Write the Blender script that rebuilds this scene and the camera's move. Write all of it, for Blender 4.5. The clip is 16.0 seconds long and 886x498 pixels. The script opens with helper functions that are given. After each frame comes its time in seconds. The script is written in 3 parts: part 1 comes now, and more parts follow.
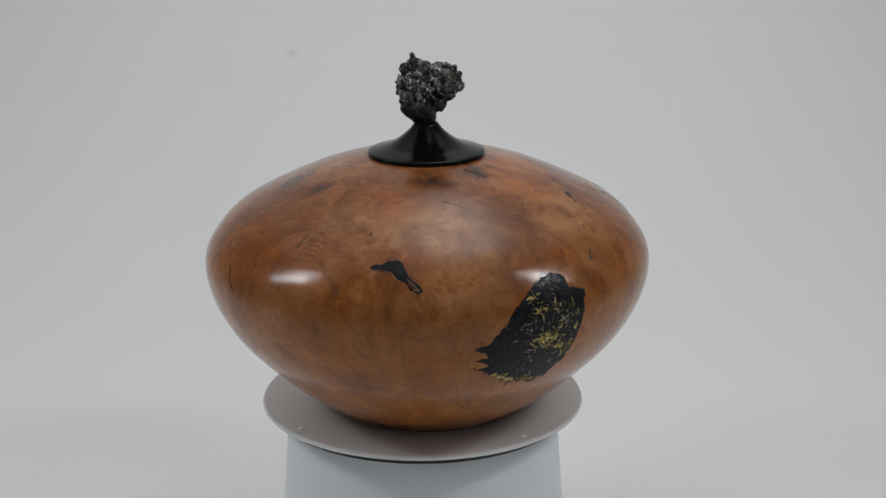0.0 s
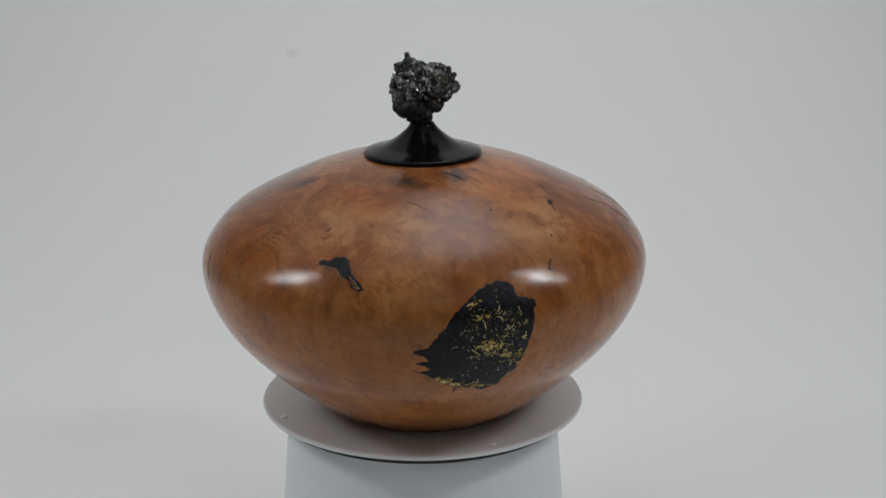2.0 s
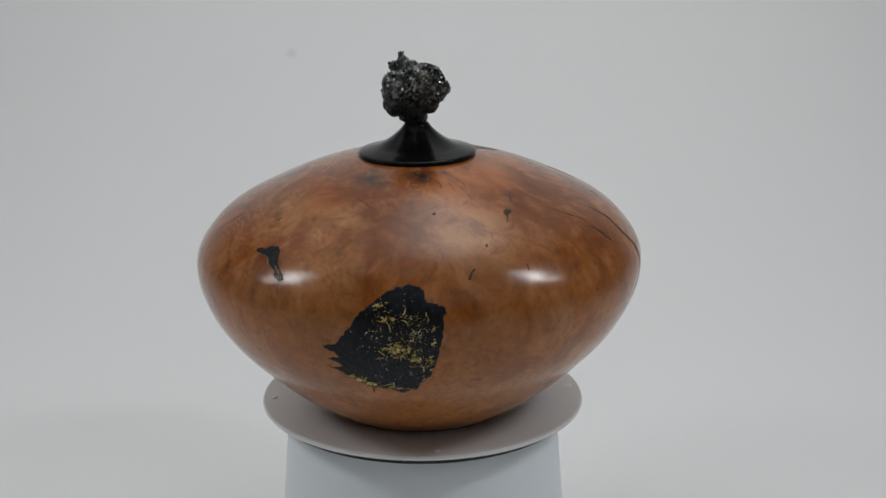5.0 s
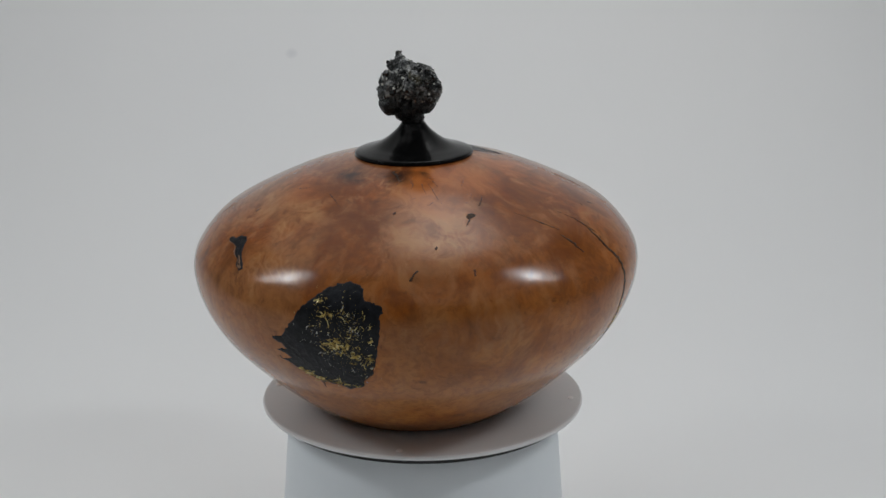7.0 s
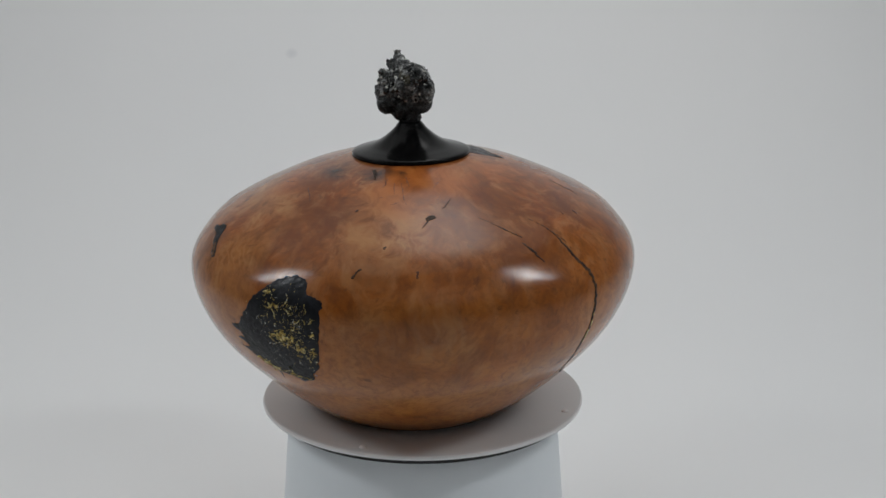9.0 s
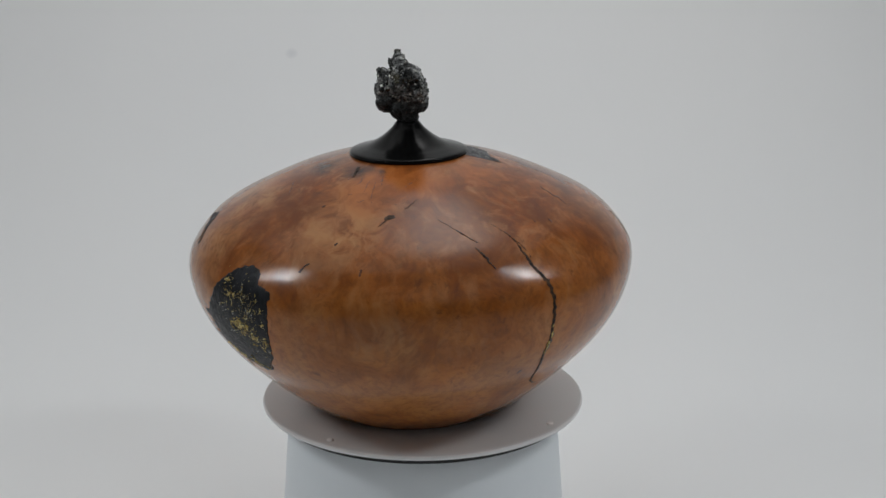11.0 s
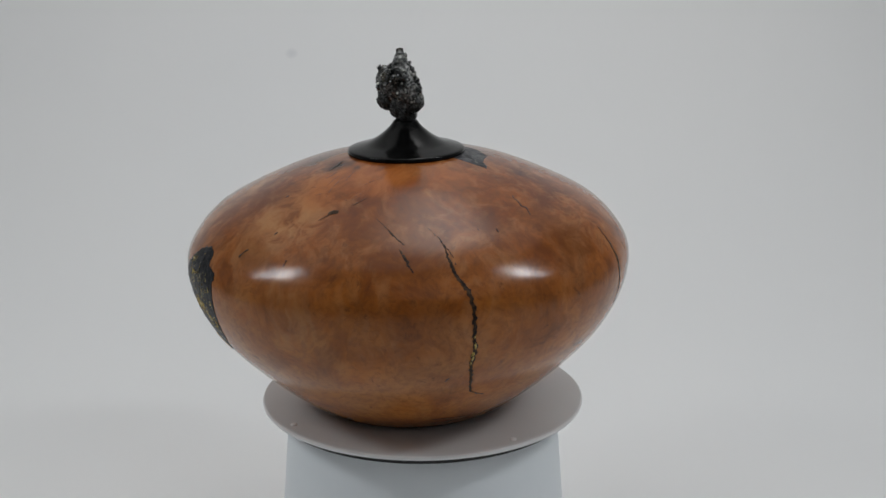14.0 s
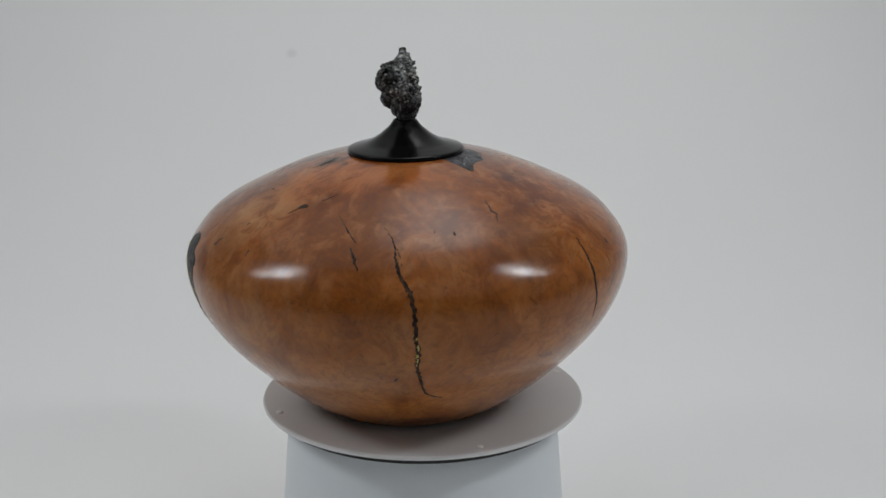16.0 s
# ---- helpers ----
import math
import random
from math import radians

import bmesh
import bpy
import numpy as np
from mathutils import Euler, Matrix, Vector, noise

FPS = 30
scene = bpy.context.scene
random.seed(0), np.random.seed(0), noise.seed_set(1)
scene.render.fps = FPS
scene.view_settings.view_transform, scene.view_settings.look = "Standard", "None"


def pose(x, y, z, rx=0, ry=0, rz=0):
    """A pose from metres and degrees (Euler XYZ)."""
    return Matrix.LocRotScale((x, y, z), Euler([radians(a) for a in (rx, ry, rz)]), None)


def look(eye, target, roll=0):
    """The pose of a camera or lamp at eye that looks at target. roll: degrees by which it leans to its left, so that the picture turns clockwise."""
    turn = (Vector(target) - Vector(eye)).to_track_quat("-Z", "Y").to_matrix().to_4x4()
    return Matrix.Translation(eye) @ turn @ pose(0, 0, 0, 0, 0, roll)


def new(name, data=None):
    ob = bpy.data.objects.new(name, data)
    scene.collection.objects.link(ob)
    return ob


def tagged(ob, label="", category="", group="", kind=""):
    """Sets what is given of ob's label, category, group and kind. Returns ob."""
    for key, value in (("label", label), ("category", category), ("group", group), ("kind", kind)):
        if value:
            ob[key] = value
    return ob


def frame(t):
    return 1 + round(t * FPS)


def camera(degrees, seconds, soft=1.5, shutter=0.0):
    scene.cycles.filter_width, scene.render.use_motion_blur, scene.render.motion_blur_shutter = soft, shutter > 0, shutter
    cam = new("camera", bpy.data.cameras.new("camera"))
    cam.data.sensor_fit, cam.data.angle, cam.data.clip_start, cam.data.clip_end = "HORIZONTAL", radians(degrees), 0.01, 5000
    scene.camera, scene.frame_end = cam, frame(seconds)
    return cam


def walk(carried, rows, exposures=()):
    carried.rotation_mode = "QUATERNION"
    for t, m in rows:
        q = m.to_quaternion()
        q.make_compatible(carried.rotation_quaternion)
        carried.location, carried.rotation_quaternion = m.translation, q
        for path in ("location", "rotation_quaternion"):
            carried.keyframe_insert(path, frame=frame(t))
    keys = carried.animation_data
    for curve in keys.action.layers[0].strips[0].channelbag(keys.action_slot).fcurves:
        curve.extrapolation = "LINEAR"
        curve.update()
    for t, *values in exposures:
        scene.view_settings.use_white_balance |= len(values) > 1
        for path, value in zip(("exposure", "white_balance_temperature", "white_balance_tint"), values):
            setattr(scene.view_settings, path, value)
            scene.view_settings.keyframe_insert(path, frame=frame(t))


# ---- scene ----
cam = camera(33.26, 16.0, soft=1.5)
EYE = pose(0, -0.6156, 0.2421, 74.0135, 0, -0.8494) @ pose(0, 0, 0, 0, 0, -0.1515)
walk(cam, [(0.0, EYE), (16.0, EYE)], exposures=[(0.0, 0.83), (16.0, 0.83)])

# ---- light: two small side lamps, a diffuser panel overhead, an added front fill, a dim room ----
world = bpy.data.worlds.new("room_air")
scene.world = world
world.use_nodes = True
world.node_tree.nodes["Background"].inputs["Color"].default_value = (0.85, 0.92, 1.0, 1)
world.node_tree.nodes["Background"].inputs["Strength"].default_value = 0.1


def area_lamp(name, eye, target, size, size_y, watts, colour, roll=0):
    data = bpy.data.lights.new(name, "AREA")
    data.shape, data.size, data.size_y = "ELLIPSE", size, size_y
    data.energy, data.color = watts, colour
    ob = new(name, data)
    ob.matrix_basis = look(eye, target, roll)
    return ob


COOL, WARM, FILL_TINT = (0.91, 0.96, 1.0), (0.99, 0.99, 0.985), (0.90, 0.955, 1.0)
area_lamp("side_lamp", (-0.518, -0.150, 0.462), (0, -0.02, 0.07), 0.085, 0.042, 0.115, COOL, 55)
area_lamp("side_lamp_diffuser", (-0.520, -0.115, 0.445), (0, -0.02, 0.07), 0.290, 0.062, 0.33, COOL, 50)
area_lamp("side_lamp", (0.465, -0.200, 0.490), (0, -0.02, 0.07), 0.095, 0.038, 0.175, COOL, -60)
area_lamp("side_lamp_diffuser", (0.470, -0.185, 0.483), (0, -0.02, 0.07), 0.290, 0.066, 0.33, COOL, -55)
# the overhead cloth glows most in its middle
for k, (wide, deep) in enumerate([(0.30, 0.42), (0.42, 0.60), (0.58, 0.84), (1.80, 1.50)]):
    side = (0.14, 0.13, 0.12, -0.12)[k]
    area_lamp("overhead_cloth", (side, 0.24, 1.0 + 0.01 * k), (side, 0.20, 0), wide, deep, (1.3, 1.15, 1.1, 0.72)[k] * wide * deep, WARM)
# unseen cool fill lamp added in front of the table, fading towards its edges
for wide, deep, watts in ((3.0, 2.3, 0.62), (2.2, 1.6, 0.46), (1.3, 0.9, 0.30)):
    area_lamp("front_fill", (0.50, -1.60 + 0.02 * wide, 1.45), (0, 0, 0.1), wide, deep, watts, FILL_TINT)

# ---- materials ----


class Nodes:
    """A short way to write a node material."""

    def __init__(self, name):
        self.mat = bpy.data.materials.new(name)
        self.mat.use_nodes = True
        self.tree = self.mat.node_tree
        self.bsdf = self.tree.nodes["Principled BSDF"]
        self.space = self.add("ShaderNodeTexCoord").outputs["Object"]

    def add(self, kind, operation="", feature="", blend=""):
        node = self.tree.nodes.new(kind)
        if operation:
            node.operation = operation
        if feature:
            node.feature = feature
        if blend:
            node.data_type, node.blend_type = "RGBA", blend
        return node

    def join(self, a, b):
        if hasattr(a, "is_linked"):
            self.tree.links.new(a, b)
        else:
            b.default_value = a

    def noise(self, scale, detail=4, rough=0.55, distortion=0.0, at=None, stretch=None, turn=(0, 0, 0)):
        node = self.add("ShaderNodeTexNoise")
        place = at or self.space
        if stretch:
            mapping = self.add("ShaderNodeMapping")
            mapping.inputs["Scale"].default_value = stretch
            mapping.inputs["Rotation"].default_value = [radians(a) for a in turn]
            self.join(place, mapping.inputs["Vector"])
            place = mapping.outputs["Vector"]
        self.join(place, node.inputs["Vector"])
        for key, value in (("Scale", scale), ("Detail", detail), ("Roughness", rough), ("Distortion", distortion)):
            node.inputs[key].default_value = value
        return node.outputs["Fac"]

    def cells(self, scale, feature="F1", out="Distance", at=None):
        node = self.add("ShaderNodeTexVoronoi", feature=feature)
        self.join(at or self.space, node.inputs["Vector"])
        node.inputs["Scale"].default_value = scale
        return node.outputs[out]

    def ramp(self, value, *stops):
        node = self.add("ShaderNodeValToRGB")
        self.join(value, node.inputs["Fac"])
        points = node.color_ramp.elements
        while len(points) < len(stops):
            points.new(0.5)
        for point, (at, colour) in zip(points, stops):
            point.position = at
            point.color = (*colour, 1) if isinstance(colour, tuple) else (colour, colour, colour, 1)
        return node.outputs["Color"]

    def mix(self, fac, a, b, blend="MIX"):
        node = self.add("ShaderNodeMix", blend=blend)
        self.join(fac, node.inputs[0])
        for value, socket in ((a, node.inputs[6]), (b, node.inputs[7])):
            self.join((*value, 1) if isinstance(value, tuple) else value, socket)
        return node.outputs[2]

    def sum(self, a, b, operation="ADD"):
        node = self.add("ShaderNodeMath", operation=operation)
        self.join(a, node.inputs[0])
        self.join(b, node.inputs[1])
        return node.outputs[0]

    def bump(self, height, distance, strength=0.5, coat=False):
        node = self.add("ShaderNodeBump")
        node.inputs["Distance"].default_value, node.inputs["Strength"].default_value = distance, strength
        self.join(height, node.inputs["Height"])
        self.join(node.outputs["Normal"], self.bsdf.inputs["Normal"])
        if coat:
            self.join(node.outputs["Normal"], self.bsdf.inputs["Coat Normal"])

    def done(self, colour, **inputs):
        self.join((*colour, 1) if isinstance(colour, tuple) else colour, self.bsdf.inputs["Base Color"])
        for key, value in inputs.items():
            self.join(value, self.bsdf.inputs[key.replace("_", " ").title().replace("Ior", "IOR")])
        return self.mat


def burl_wood():
    n = Nodes("burl_wood")

    def bend(place, scale, by, detail=3):
        """Places pushed about by coloured noise, so that the figure swirls."""
        swirl = n.add("ShaderNodeTexNoise")
        n.join(place, swirl.inputs["Vector"])
        swirl.inputs["Scale"].default_value, swirl.inputs["Detail"].default_value = scale, detail
        warp = n.add("ShaderNodeVectorMath", operation="MULTIPLY_ADD")
        n.join(swirl.outputs["Color"], warp.inputs[0])
        warp.inputs[1].default_value = (by, by, by)
        n.join(place, warp.inputs[2])
        return warp.outputs[0]

    bent = bend(n.space, 24, 0.020)
    curled = bend(bent, 75, 0.006)
    cloud = n.noise(20, 3, 0.5, 0.6)
    mottle = n.noise(52, 5, 0.6, 0.6, at=bent)
    grain = n.noise(330, 4, 0.65, 0.4, at=curled)
    fleck = n.noise(150, 5, 0.7, 0.4, at=curled)
    # brush-like strokes that run three ways, from cloud to cloud
    drift = n.noise(26, 2, 0.5, 0.4)
    stroke_a = n.noise(115, 4, 0.58, 0.6, at=curled, stretch=(1, 1, 0.22), turn=(40, 25, 0))
    stroke_b = n.noise(115, 4, 0.58, 0.6, at=curled, stretch=(1, 1, 0.22), turn=(-45, 30, 60))
    stroke_c = n.noise(95, 4, 0.58, 0.6, at=curled, stretch=(0.3, 1, 1), turn=(10, 5, 25))
    stroke = n.mix(n.ramp(drift, (0.40, 0.0), (0.47, 1.0)), stroke_a, stroke_b)
    stroke = n.mix(n.ramp(drift, (0.53, 0.0), (0.60, 1.0)), stroke, stroke_c)
    # redder wood near the mouth, browner towards the foot
    height = n.add("ShaderNodeSeparateXYZ")
    n.join(n.space, height.inputs[0])
    rise = n.add("ShaderNodeMapRange")
    rise.interpolation_type = "SMOOTHSTEP"
    n.join(n.sum(height.outputs["Z"], n.sum(cloud, 0.06, "MULTIPLY")), rise.inputs["Value"])
    rise.inputs["From Min"].default_value, rise.inputs["From Max"].default_value = 0.068, 0.138
    up = rise.outputs[0]
    tan = n.ramp(mottle, (0.28, (0.225, 0.063, 0.008)), (0.44, (0.368, 0.112, 0.016)), (0.60, (0.475, 0.162, 0.028)), (0.76, (0.365, 0.109, 0.015)))
    red = n.ramp(mottle, (0.28, (0.110, 0.023, 0.003)), (0.44, (0.195, 0.045, 0.006)), (0.60, (0.285, 0.078, 0.013)), (0.76, (0.185, 0.043, 0.005)))
    wood = n.mix(up, tan, red)
    wood = n.mix(n.ramp(cloud, (0.52, 0.0), (0.66, 0.45)), wood, (0.420, 0.185, 0.062))
    figured = n.sum(n.sum(up, 0.72, "MULTIPLY"), 0.28)
    wood = n.mix(n.sum(n.ramp(cloud, (0.36, 0.65), (0.50, 0.0)), figured, "MULTIPLY"), wood, (0.150, 0.042, 0.007))
    wood = n.mix(n.sum(n.ramp(stroke, (0.50, 0.0), (0.68, 0.50)), figured, "MULTIPLY"), wood, (0.480, 0.225, 0.085))
    wood = n.mix(n.sum(n.ramp(stroke, (0.32, 0.58), (0.48, 0.0)), figured, "MULTIPLY"), wood, (0.120, 0.034, 0.006))
    wood = n.mix(n.ramp(grain, (0.36, 0.36), (0.55, 0.0)), wood, (0.110, 0.036, 0.010))
    wood = n.mix(n.ramp(fleck, (0.29, 0.62), (0.41, 0.0)), wood, (0.090, 0.028, 0.008))
    # close ripples of pale curly figure, in patches
    wave = n.add("ShaderNodeTexWave")
    n.join(bend(bent, 60, 0.004), wave.inputs["Vector"])
    wave.bands_direction = "DIAGONAL"
    for key, value in (("Scale", 120), ("Distortion", 9.0), ("Detail", 3), ("Detail Scale", 1.4)):
        wave.inputs[key].default_value = value
    patch = n.sum(n.ramp(n.noise(34, 3, 0.5, 0.5), (0.53, 0.0), (0.63, 0.34)), figured, "MULTIPLY")
    wood = n.mix(n.sum(n.ramp(wave.outputs["Fac"], (0.45, 0.0), (0.85, 1.0)), patch, "MULTIPLY"), wood, (0.470, 0.215, 0.078))

    def near(place, reach, low, high):
        gap = n.add("ShaderNodeVectorMath", operation="DISTANCE")
        n.join(curled, gap.inputs[0])
        gap.inputs[1].default_value = [c + 0.5 * 0.026 for c in place]
        return n.ramp(n.sum(gap.outputs["Value"], 1 / reach, "MULTIPLY"), (low, high), (1.0, 0.0))

    for place, reach in PALE:
        wood = n.mix(n.sum(near(place, reach, 0.2, 0.60), n.ramp(stroke, (0.38, 0.15), (0.58, 1.0)), "MULTIPLY"), wood, (0.440, 0.205, 0.078))
    for place, reach in ORANGE:
        wood = n.mix(n.sum(near(place, reach, 0.3, 0.75), n.ramp(stroke, (0.40, 0.35), (0.60, 1.0)), "MULTIPLY"), wood, (0.420, 0.120, 0.020))
    for place, reach in CLOUDS:
        wood = n.mix(n.sum(near(place, reach, 0.3, 0.78), n.ramp(mottle, (0.40, 1.0), (0.66, 0.35)), "MULTIPLY"), wood, (0.140, 0.036, 0.005))
    # dark mineral stains near the mouth
    for place, reach in STAINS:
        wood = n.mix(n.sum(near(place, reach, 0.15, 1.0), n.ramp(stroke, (0.40, 1.0), (0.62, 0.25)), "MULTIPLY"), wood, (0.026, 0.012, 0.008))
    n.bump(n.sum(grain, fleck), 0.00012, 0.25)
    rub = n.noise(60, 4)
    return n.done(wood, roughness=0.5, specular_ior_level=0.06, coat_weight=1.0, coat_roughness=n.ramp(rub, (0.3, 0.15), (0.7, 0.20)), coat_ior=1.37)


def dark_resin(name, deep, pale, coat=0.10):
    n = Nodes(name)
    grit = n.noise(420, 6, 0.7, 0.5)
    vein = n.noise(130, 6, 0.7, 1.8)
    colour = n.mix(n.ramp(vein, (0.42, 0.0), (0.62, 1.0)), deep, pale)
    n.bump(n.sum(grit, n.sum(vein, 1.5, "MULTIPLY")), 0.0004, 0.5)
    return n.done(colour, roughness=n.ramp(grit, (0.35, 0.3), (0.65, 0.55)), specular_ior_level=0.16, coat_weight=coat, coat_roughness=0.14)


def gold_leaf():
    n = Nodes("gold_leaf")
    tone = n.noise(700, 4, 0.6)
    return n.done(n.ramp(tone, (0.35, (0.22, 0.12, 0.015)), (0.52, (0.54, 0.39, 0.075)), (0.66, (0.86, 0.78, 0.42))), metallic=0.35, roughness=0.34, coat_weight=0.5)


def ebony():
    n = Nodes("ebonised_wood")
    grain = n.noise(260, 5, 0.65, 0.3, stretch=(1, 0.15, 1))
    n.bump(grain, 0.00006, 0.25)
    return n.done(n.ramp(grain, (0.35, 0.003), (0.7, 0.006)), roughness=n.ramp(grain, (0.3, 0.16), (0.7, 0.20)), specular_ior_level=0.15)


def mineral():
    n = Nodes("mineral")
    patch = n.noise(95, 5, 0.65, 1.2)
    haze = n.noise(260, 5, 0.7, 1.5)
    grit = n.noise(620, 5, 0.75)
    facets = n.cells(480, out="Color")
    dark = n.ramp(grit, (0.35, (0.0015, 0.002, 0.002)), (0.60, (0.005, 0.006, 0.0055)), (0.74, (0.05, 0.055, 0.05)))
    veined = n.ramp(haze, (0.38, (0.006, 0.007, 0.007)), (0.48, (0.085, 0.09, 0.09)), (0.57, (0.33, 0.335, 0.325)), (0.66, (0.70, 0.70, 0.68)))
    # the foot of the stone is plain and dark, the crown is veined with quartz
    height = n.add("ShaderNodeSeparateXYZ")
    n.join(n.space, height.inputs[0])
    crown = n.add("ShaderNodeMapRange")
    n.join(height.outputs["Z"], crown.inputs["Value"])
    crown.inputs["From Min"].default_value, crown.inputs["From Max"].default_value = 0.128, 0.139
    colour = n.mix(n.sum(n.ramp(patch, (0.43, 0.0), (0.50, 1.0)), crown.outputs[0], "MULTIPLY"), dark, veined)
    colour = n.mix(n.sum(n.ramp(n.noise(150, 3), (0.56, 0.0), (0.66, 0.25)), crown.outputs[0], "MULTIPLY"), colour, (0.16, 0.13, 0.05))
    n.bump(n.sum(grit, n.sum(facets, 1.4, "MULTIPLY")), 0.0009, 0.7)
    return n.done(colour, roughness=n.ramp(facets, (0.2, 0.12), (0.8, 0.5)), specular_ior_level=0.5)


def crystal(name, colour, metallic, rough):
    n = Nodes(name)
    info = n.add("ShaderNodeNewGeometry").outputs["Random Per Island"]
    pale = tuple(min(0.95, 2.6 * c) for c in colour)
    return n.done(n.ramp(info, (0.55, colour), (0.95, pale)), roughness=rough, metallic=metallic, coat_weight=0.4)


def satin_white(name, colour, rough=0.45, grain=0.05, scale=90):
    n = Nodes(name)
    cloud = n.noise(9, 5, 0.6)
    fine = n.noise(scale * 12, 4, 0.6)
    low = tuple(c * (1 - grain) for c in colour)
    n.bump(fine, 0.0001, 0.2)
    return n.done(n.ramp(cloud, (0.35, low), (0.65, colour)), roughness=rough)


def backdrop_paper():
    n = Nodes("backdrop_paper")
    cloud = n.noise(2.2, 4, 0.5)
    fine = n.noise(500, 4, 0.6)
    base = n.ramp(cloud, (0.3, (0.835, 0.838, 0.838)), (0.7, (0.865, 0.862, 0.855)))
    # one round smudge on the paper
    gap = n.add("ShaderNodeVectorMath", operation="DISTANCE")
    n.join(n.space, gap.inputs[0])
    gap.inputs[1].default_value = SMUDGE
    base = n.mix(n.ramp(n.sum(gap.outputs["Value"], 30, "MULTIPLY"), (0.06, 0.60), (0.24, 0.0)), base, (0.36, 0.385, 0.43))
    n.bump(fine, 0.0002, 0.15)
    return n.done(base, roughness=0.85, specular_ior_level=0.2)


SMUDGE = (-0.0966, 0.4985, 0.0732)
# dark stains and deeper brown clouds in the wood: place and reach
STAINS = [((-0.0018, -0.0330, 0.1074), 0.009), ((0.0040, -0.0345, 0.1070), 0.007), ((0.0159, -0.0259, 0.1080), 0.008), ((0.0200, -0.0275, 0.1073), 0.007), ((0.0240, -0.0291, 0.1064), 0.006), ((0.0270, -0.0200, 0.1070), 0.005),
          ((-0.0540, -0.0065, 0.1000), 0.010), ((-0.0440, -0.0280, 0.1010), 0.008), ((0.0086, 0.0480, 0.1020), 0.007), ((0.0569, -0.0040, 0.0990), 0.004), ((0.0530, -0.0140, 0.1000), 0.005)]
CLOUDS = [((0.0010, -0.0400, 0.1050), 0.020), ((0.0280, -0.0612, 0.0960), 0.020), ((0.0640, -0.0120, 0.0945), 0.018), ((0.0448, 0.0640, 0.0880), 0.022), ((-0.0603, -0.0150, 0.0960), 0.022), ((-0.0450, -0.0480, 0.0945), 0.020),
          ((0.0800, 0.0090, 0.0820), 0.016), ((0.0600, 0.0400, 0.0920), 0.014), ((-0.0177, -0.0300, 0.1070), 0.012)]
PALE = [((0.0530, -0.0415, 0.0950), 0.024), ((0.0590, -0.0543, 0.0870), 0.020), ((0.0400, -0.0340, 0.1010), 0.018), ((0.0848, -0.0403, 0.0650), 0.018), ((0.0100, -0.0640, 0.0940), 0.020), ((-0.0200, -0.0620, 0.0940), 0.016)]
ORANGE = [((0.0290, -0.0200, 0.1068), 0.014), ((0.0400, -0.0290, 0.1025), 0.016), ((0.0400, -0.0050, 0.1050), 0.018), ((0.0330, 0.0180, 0.1060), 0.016), ((-0.0080, -0.0500, 0.1020), 0.014)]
WOOD = burl_wood()
RESIN = dark_resin("black_resin", (0.003, 0.0035, 0.005), (0.014, 0.015, 0.019))
CRACK_FILL = dark_resin("crack_resin", (0.012, 0.006, 0.0035), (0.085, 0.046, 0.024), 0.0)
BROWN_RESIN = dark_resin("brown_resin", (0.14, 0.070, 0.034), (0.30, 0.17, 0.095))
GREY_RESIN = dark_resin("grey_resin", (0.010, 0.010, 0.013), (0.11, 0.112, 0.12))
BARK = dark_resin("bark_line", (0.035, 0.012, 0.006), (0.075, 0.026, 0.011))
FAINT = dark_resin("faint_bark_line", (0.070, 0.024, 0.010), (0.12, 0.042, 0.018))
GOLD = gold_leaf()
EBONY = ebony()
STONE = mineral()
CRYSTAL = crystal("crystal_faces", (0.005, 0.006, 0.006), 0.0, 0.22)
# silvery mineral, with its glints put into the pale colour
GLINT = crystal("silvery_mineral_glint", (0.36, 0.36, 0.33), 0.15, 0.2)
PLATTER = satin_white("platter_enamel", (0.71, 0.715, 0.71), 0.38)
# whiter than the platter: lamplight on the rounded rim, put into its colour
RIM_LIT = satin_white("platter_rim_lit", (0.85, 0.84, 0.83), 0.3)
PLASTIC = satin_white("base_plastic", (0.89, 0.93, 0.955), 0.5)
SHADOW_GAP = satin_white("shadow_gap_black", (0.02, 0.02, 0.02), 0.6)
DOT = satin_white("pale_plug", (0.92, 0.91, 0.90), 0.3)
PAPER = backdrop_paper()
PAINT = satin_white("room_paint", (0.80, 0.81, 0.82), 0.8, 0.06, 40)
DARK_PAINT = satin_white("dark_room_paint", (0.50, 0.49, 0.48), 0.8, 0.1, 40)

# ---- mesh helpers ----


def part(name, bm, material, parent=None, label="", smooth=True):
    """Links a bmesh as one mesh object, under a thing or a part."""
    mesh = bpy.data.meshes.new(name)
    bm.normal_update()
    bm.to_mesh(mesh)
    bm.free()
    for m in material if isinstance(material, (list, tuple)) else [material]:
        mesh.materials.append(m)
    if smooth:
        mesh.polygons.foreach_set("use_smooth", [True] * len(mesh.polygons))
    ob = new(name, mesh)
    ob.parent = parent
    return tagged(ob, label)


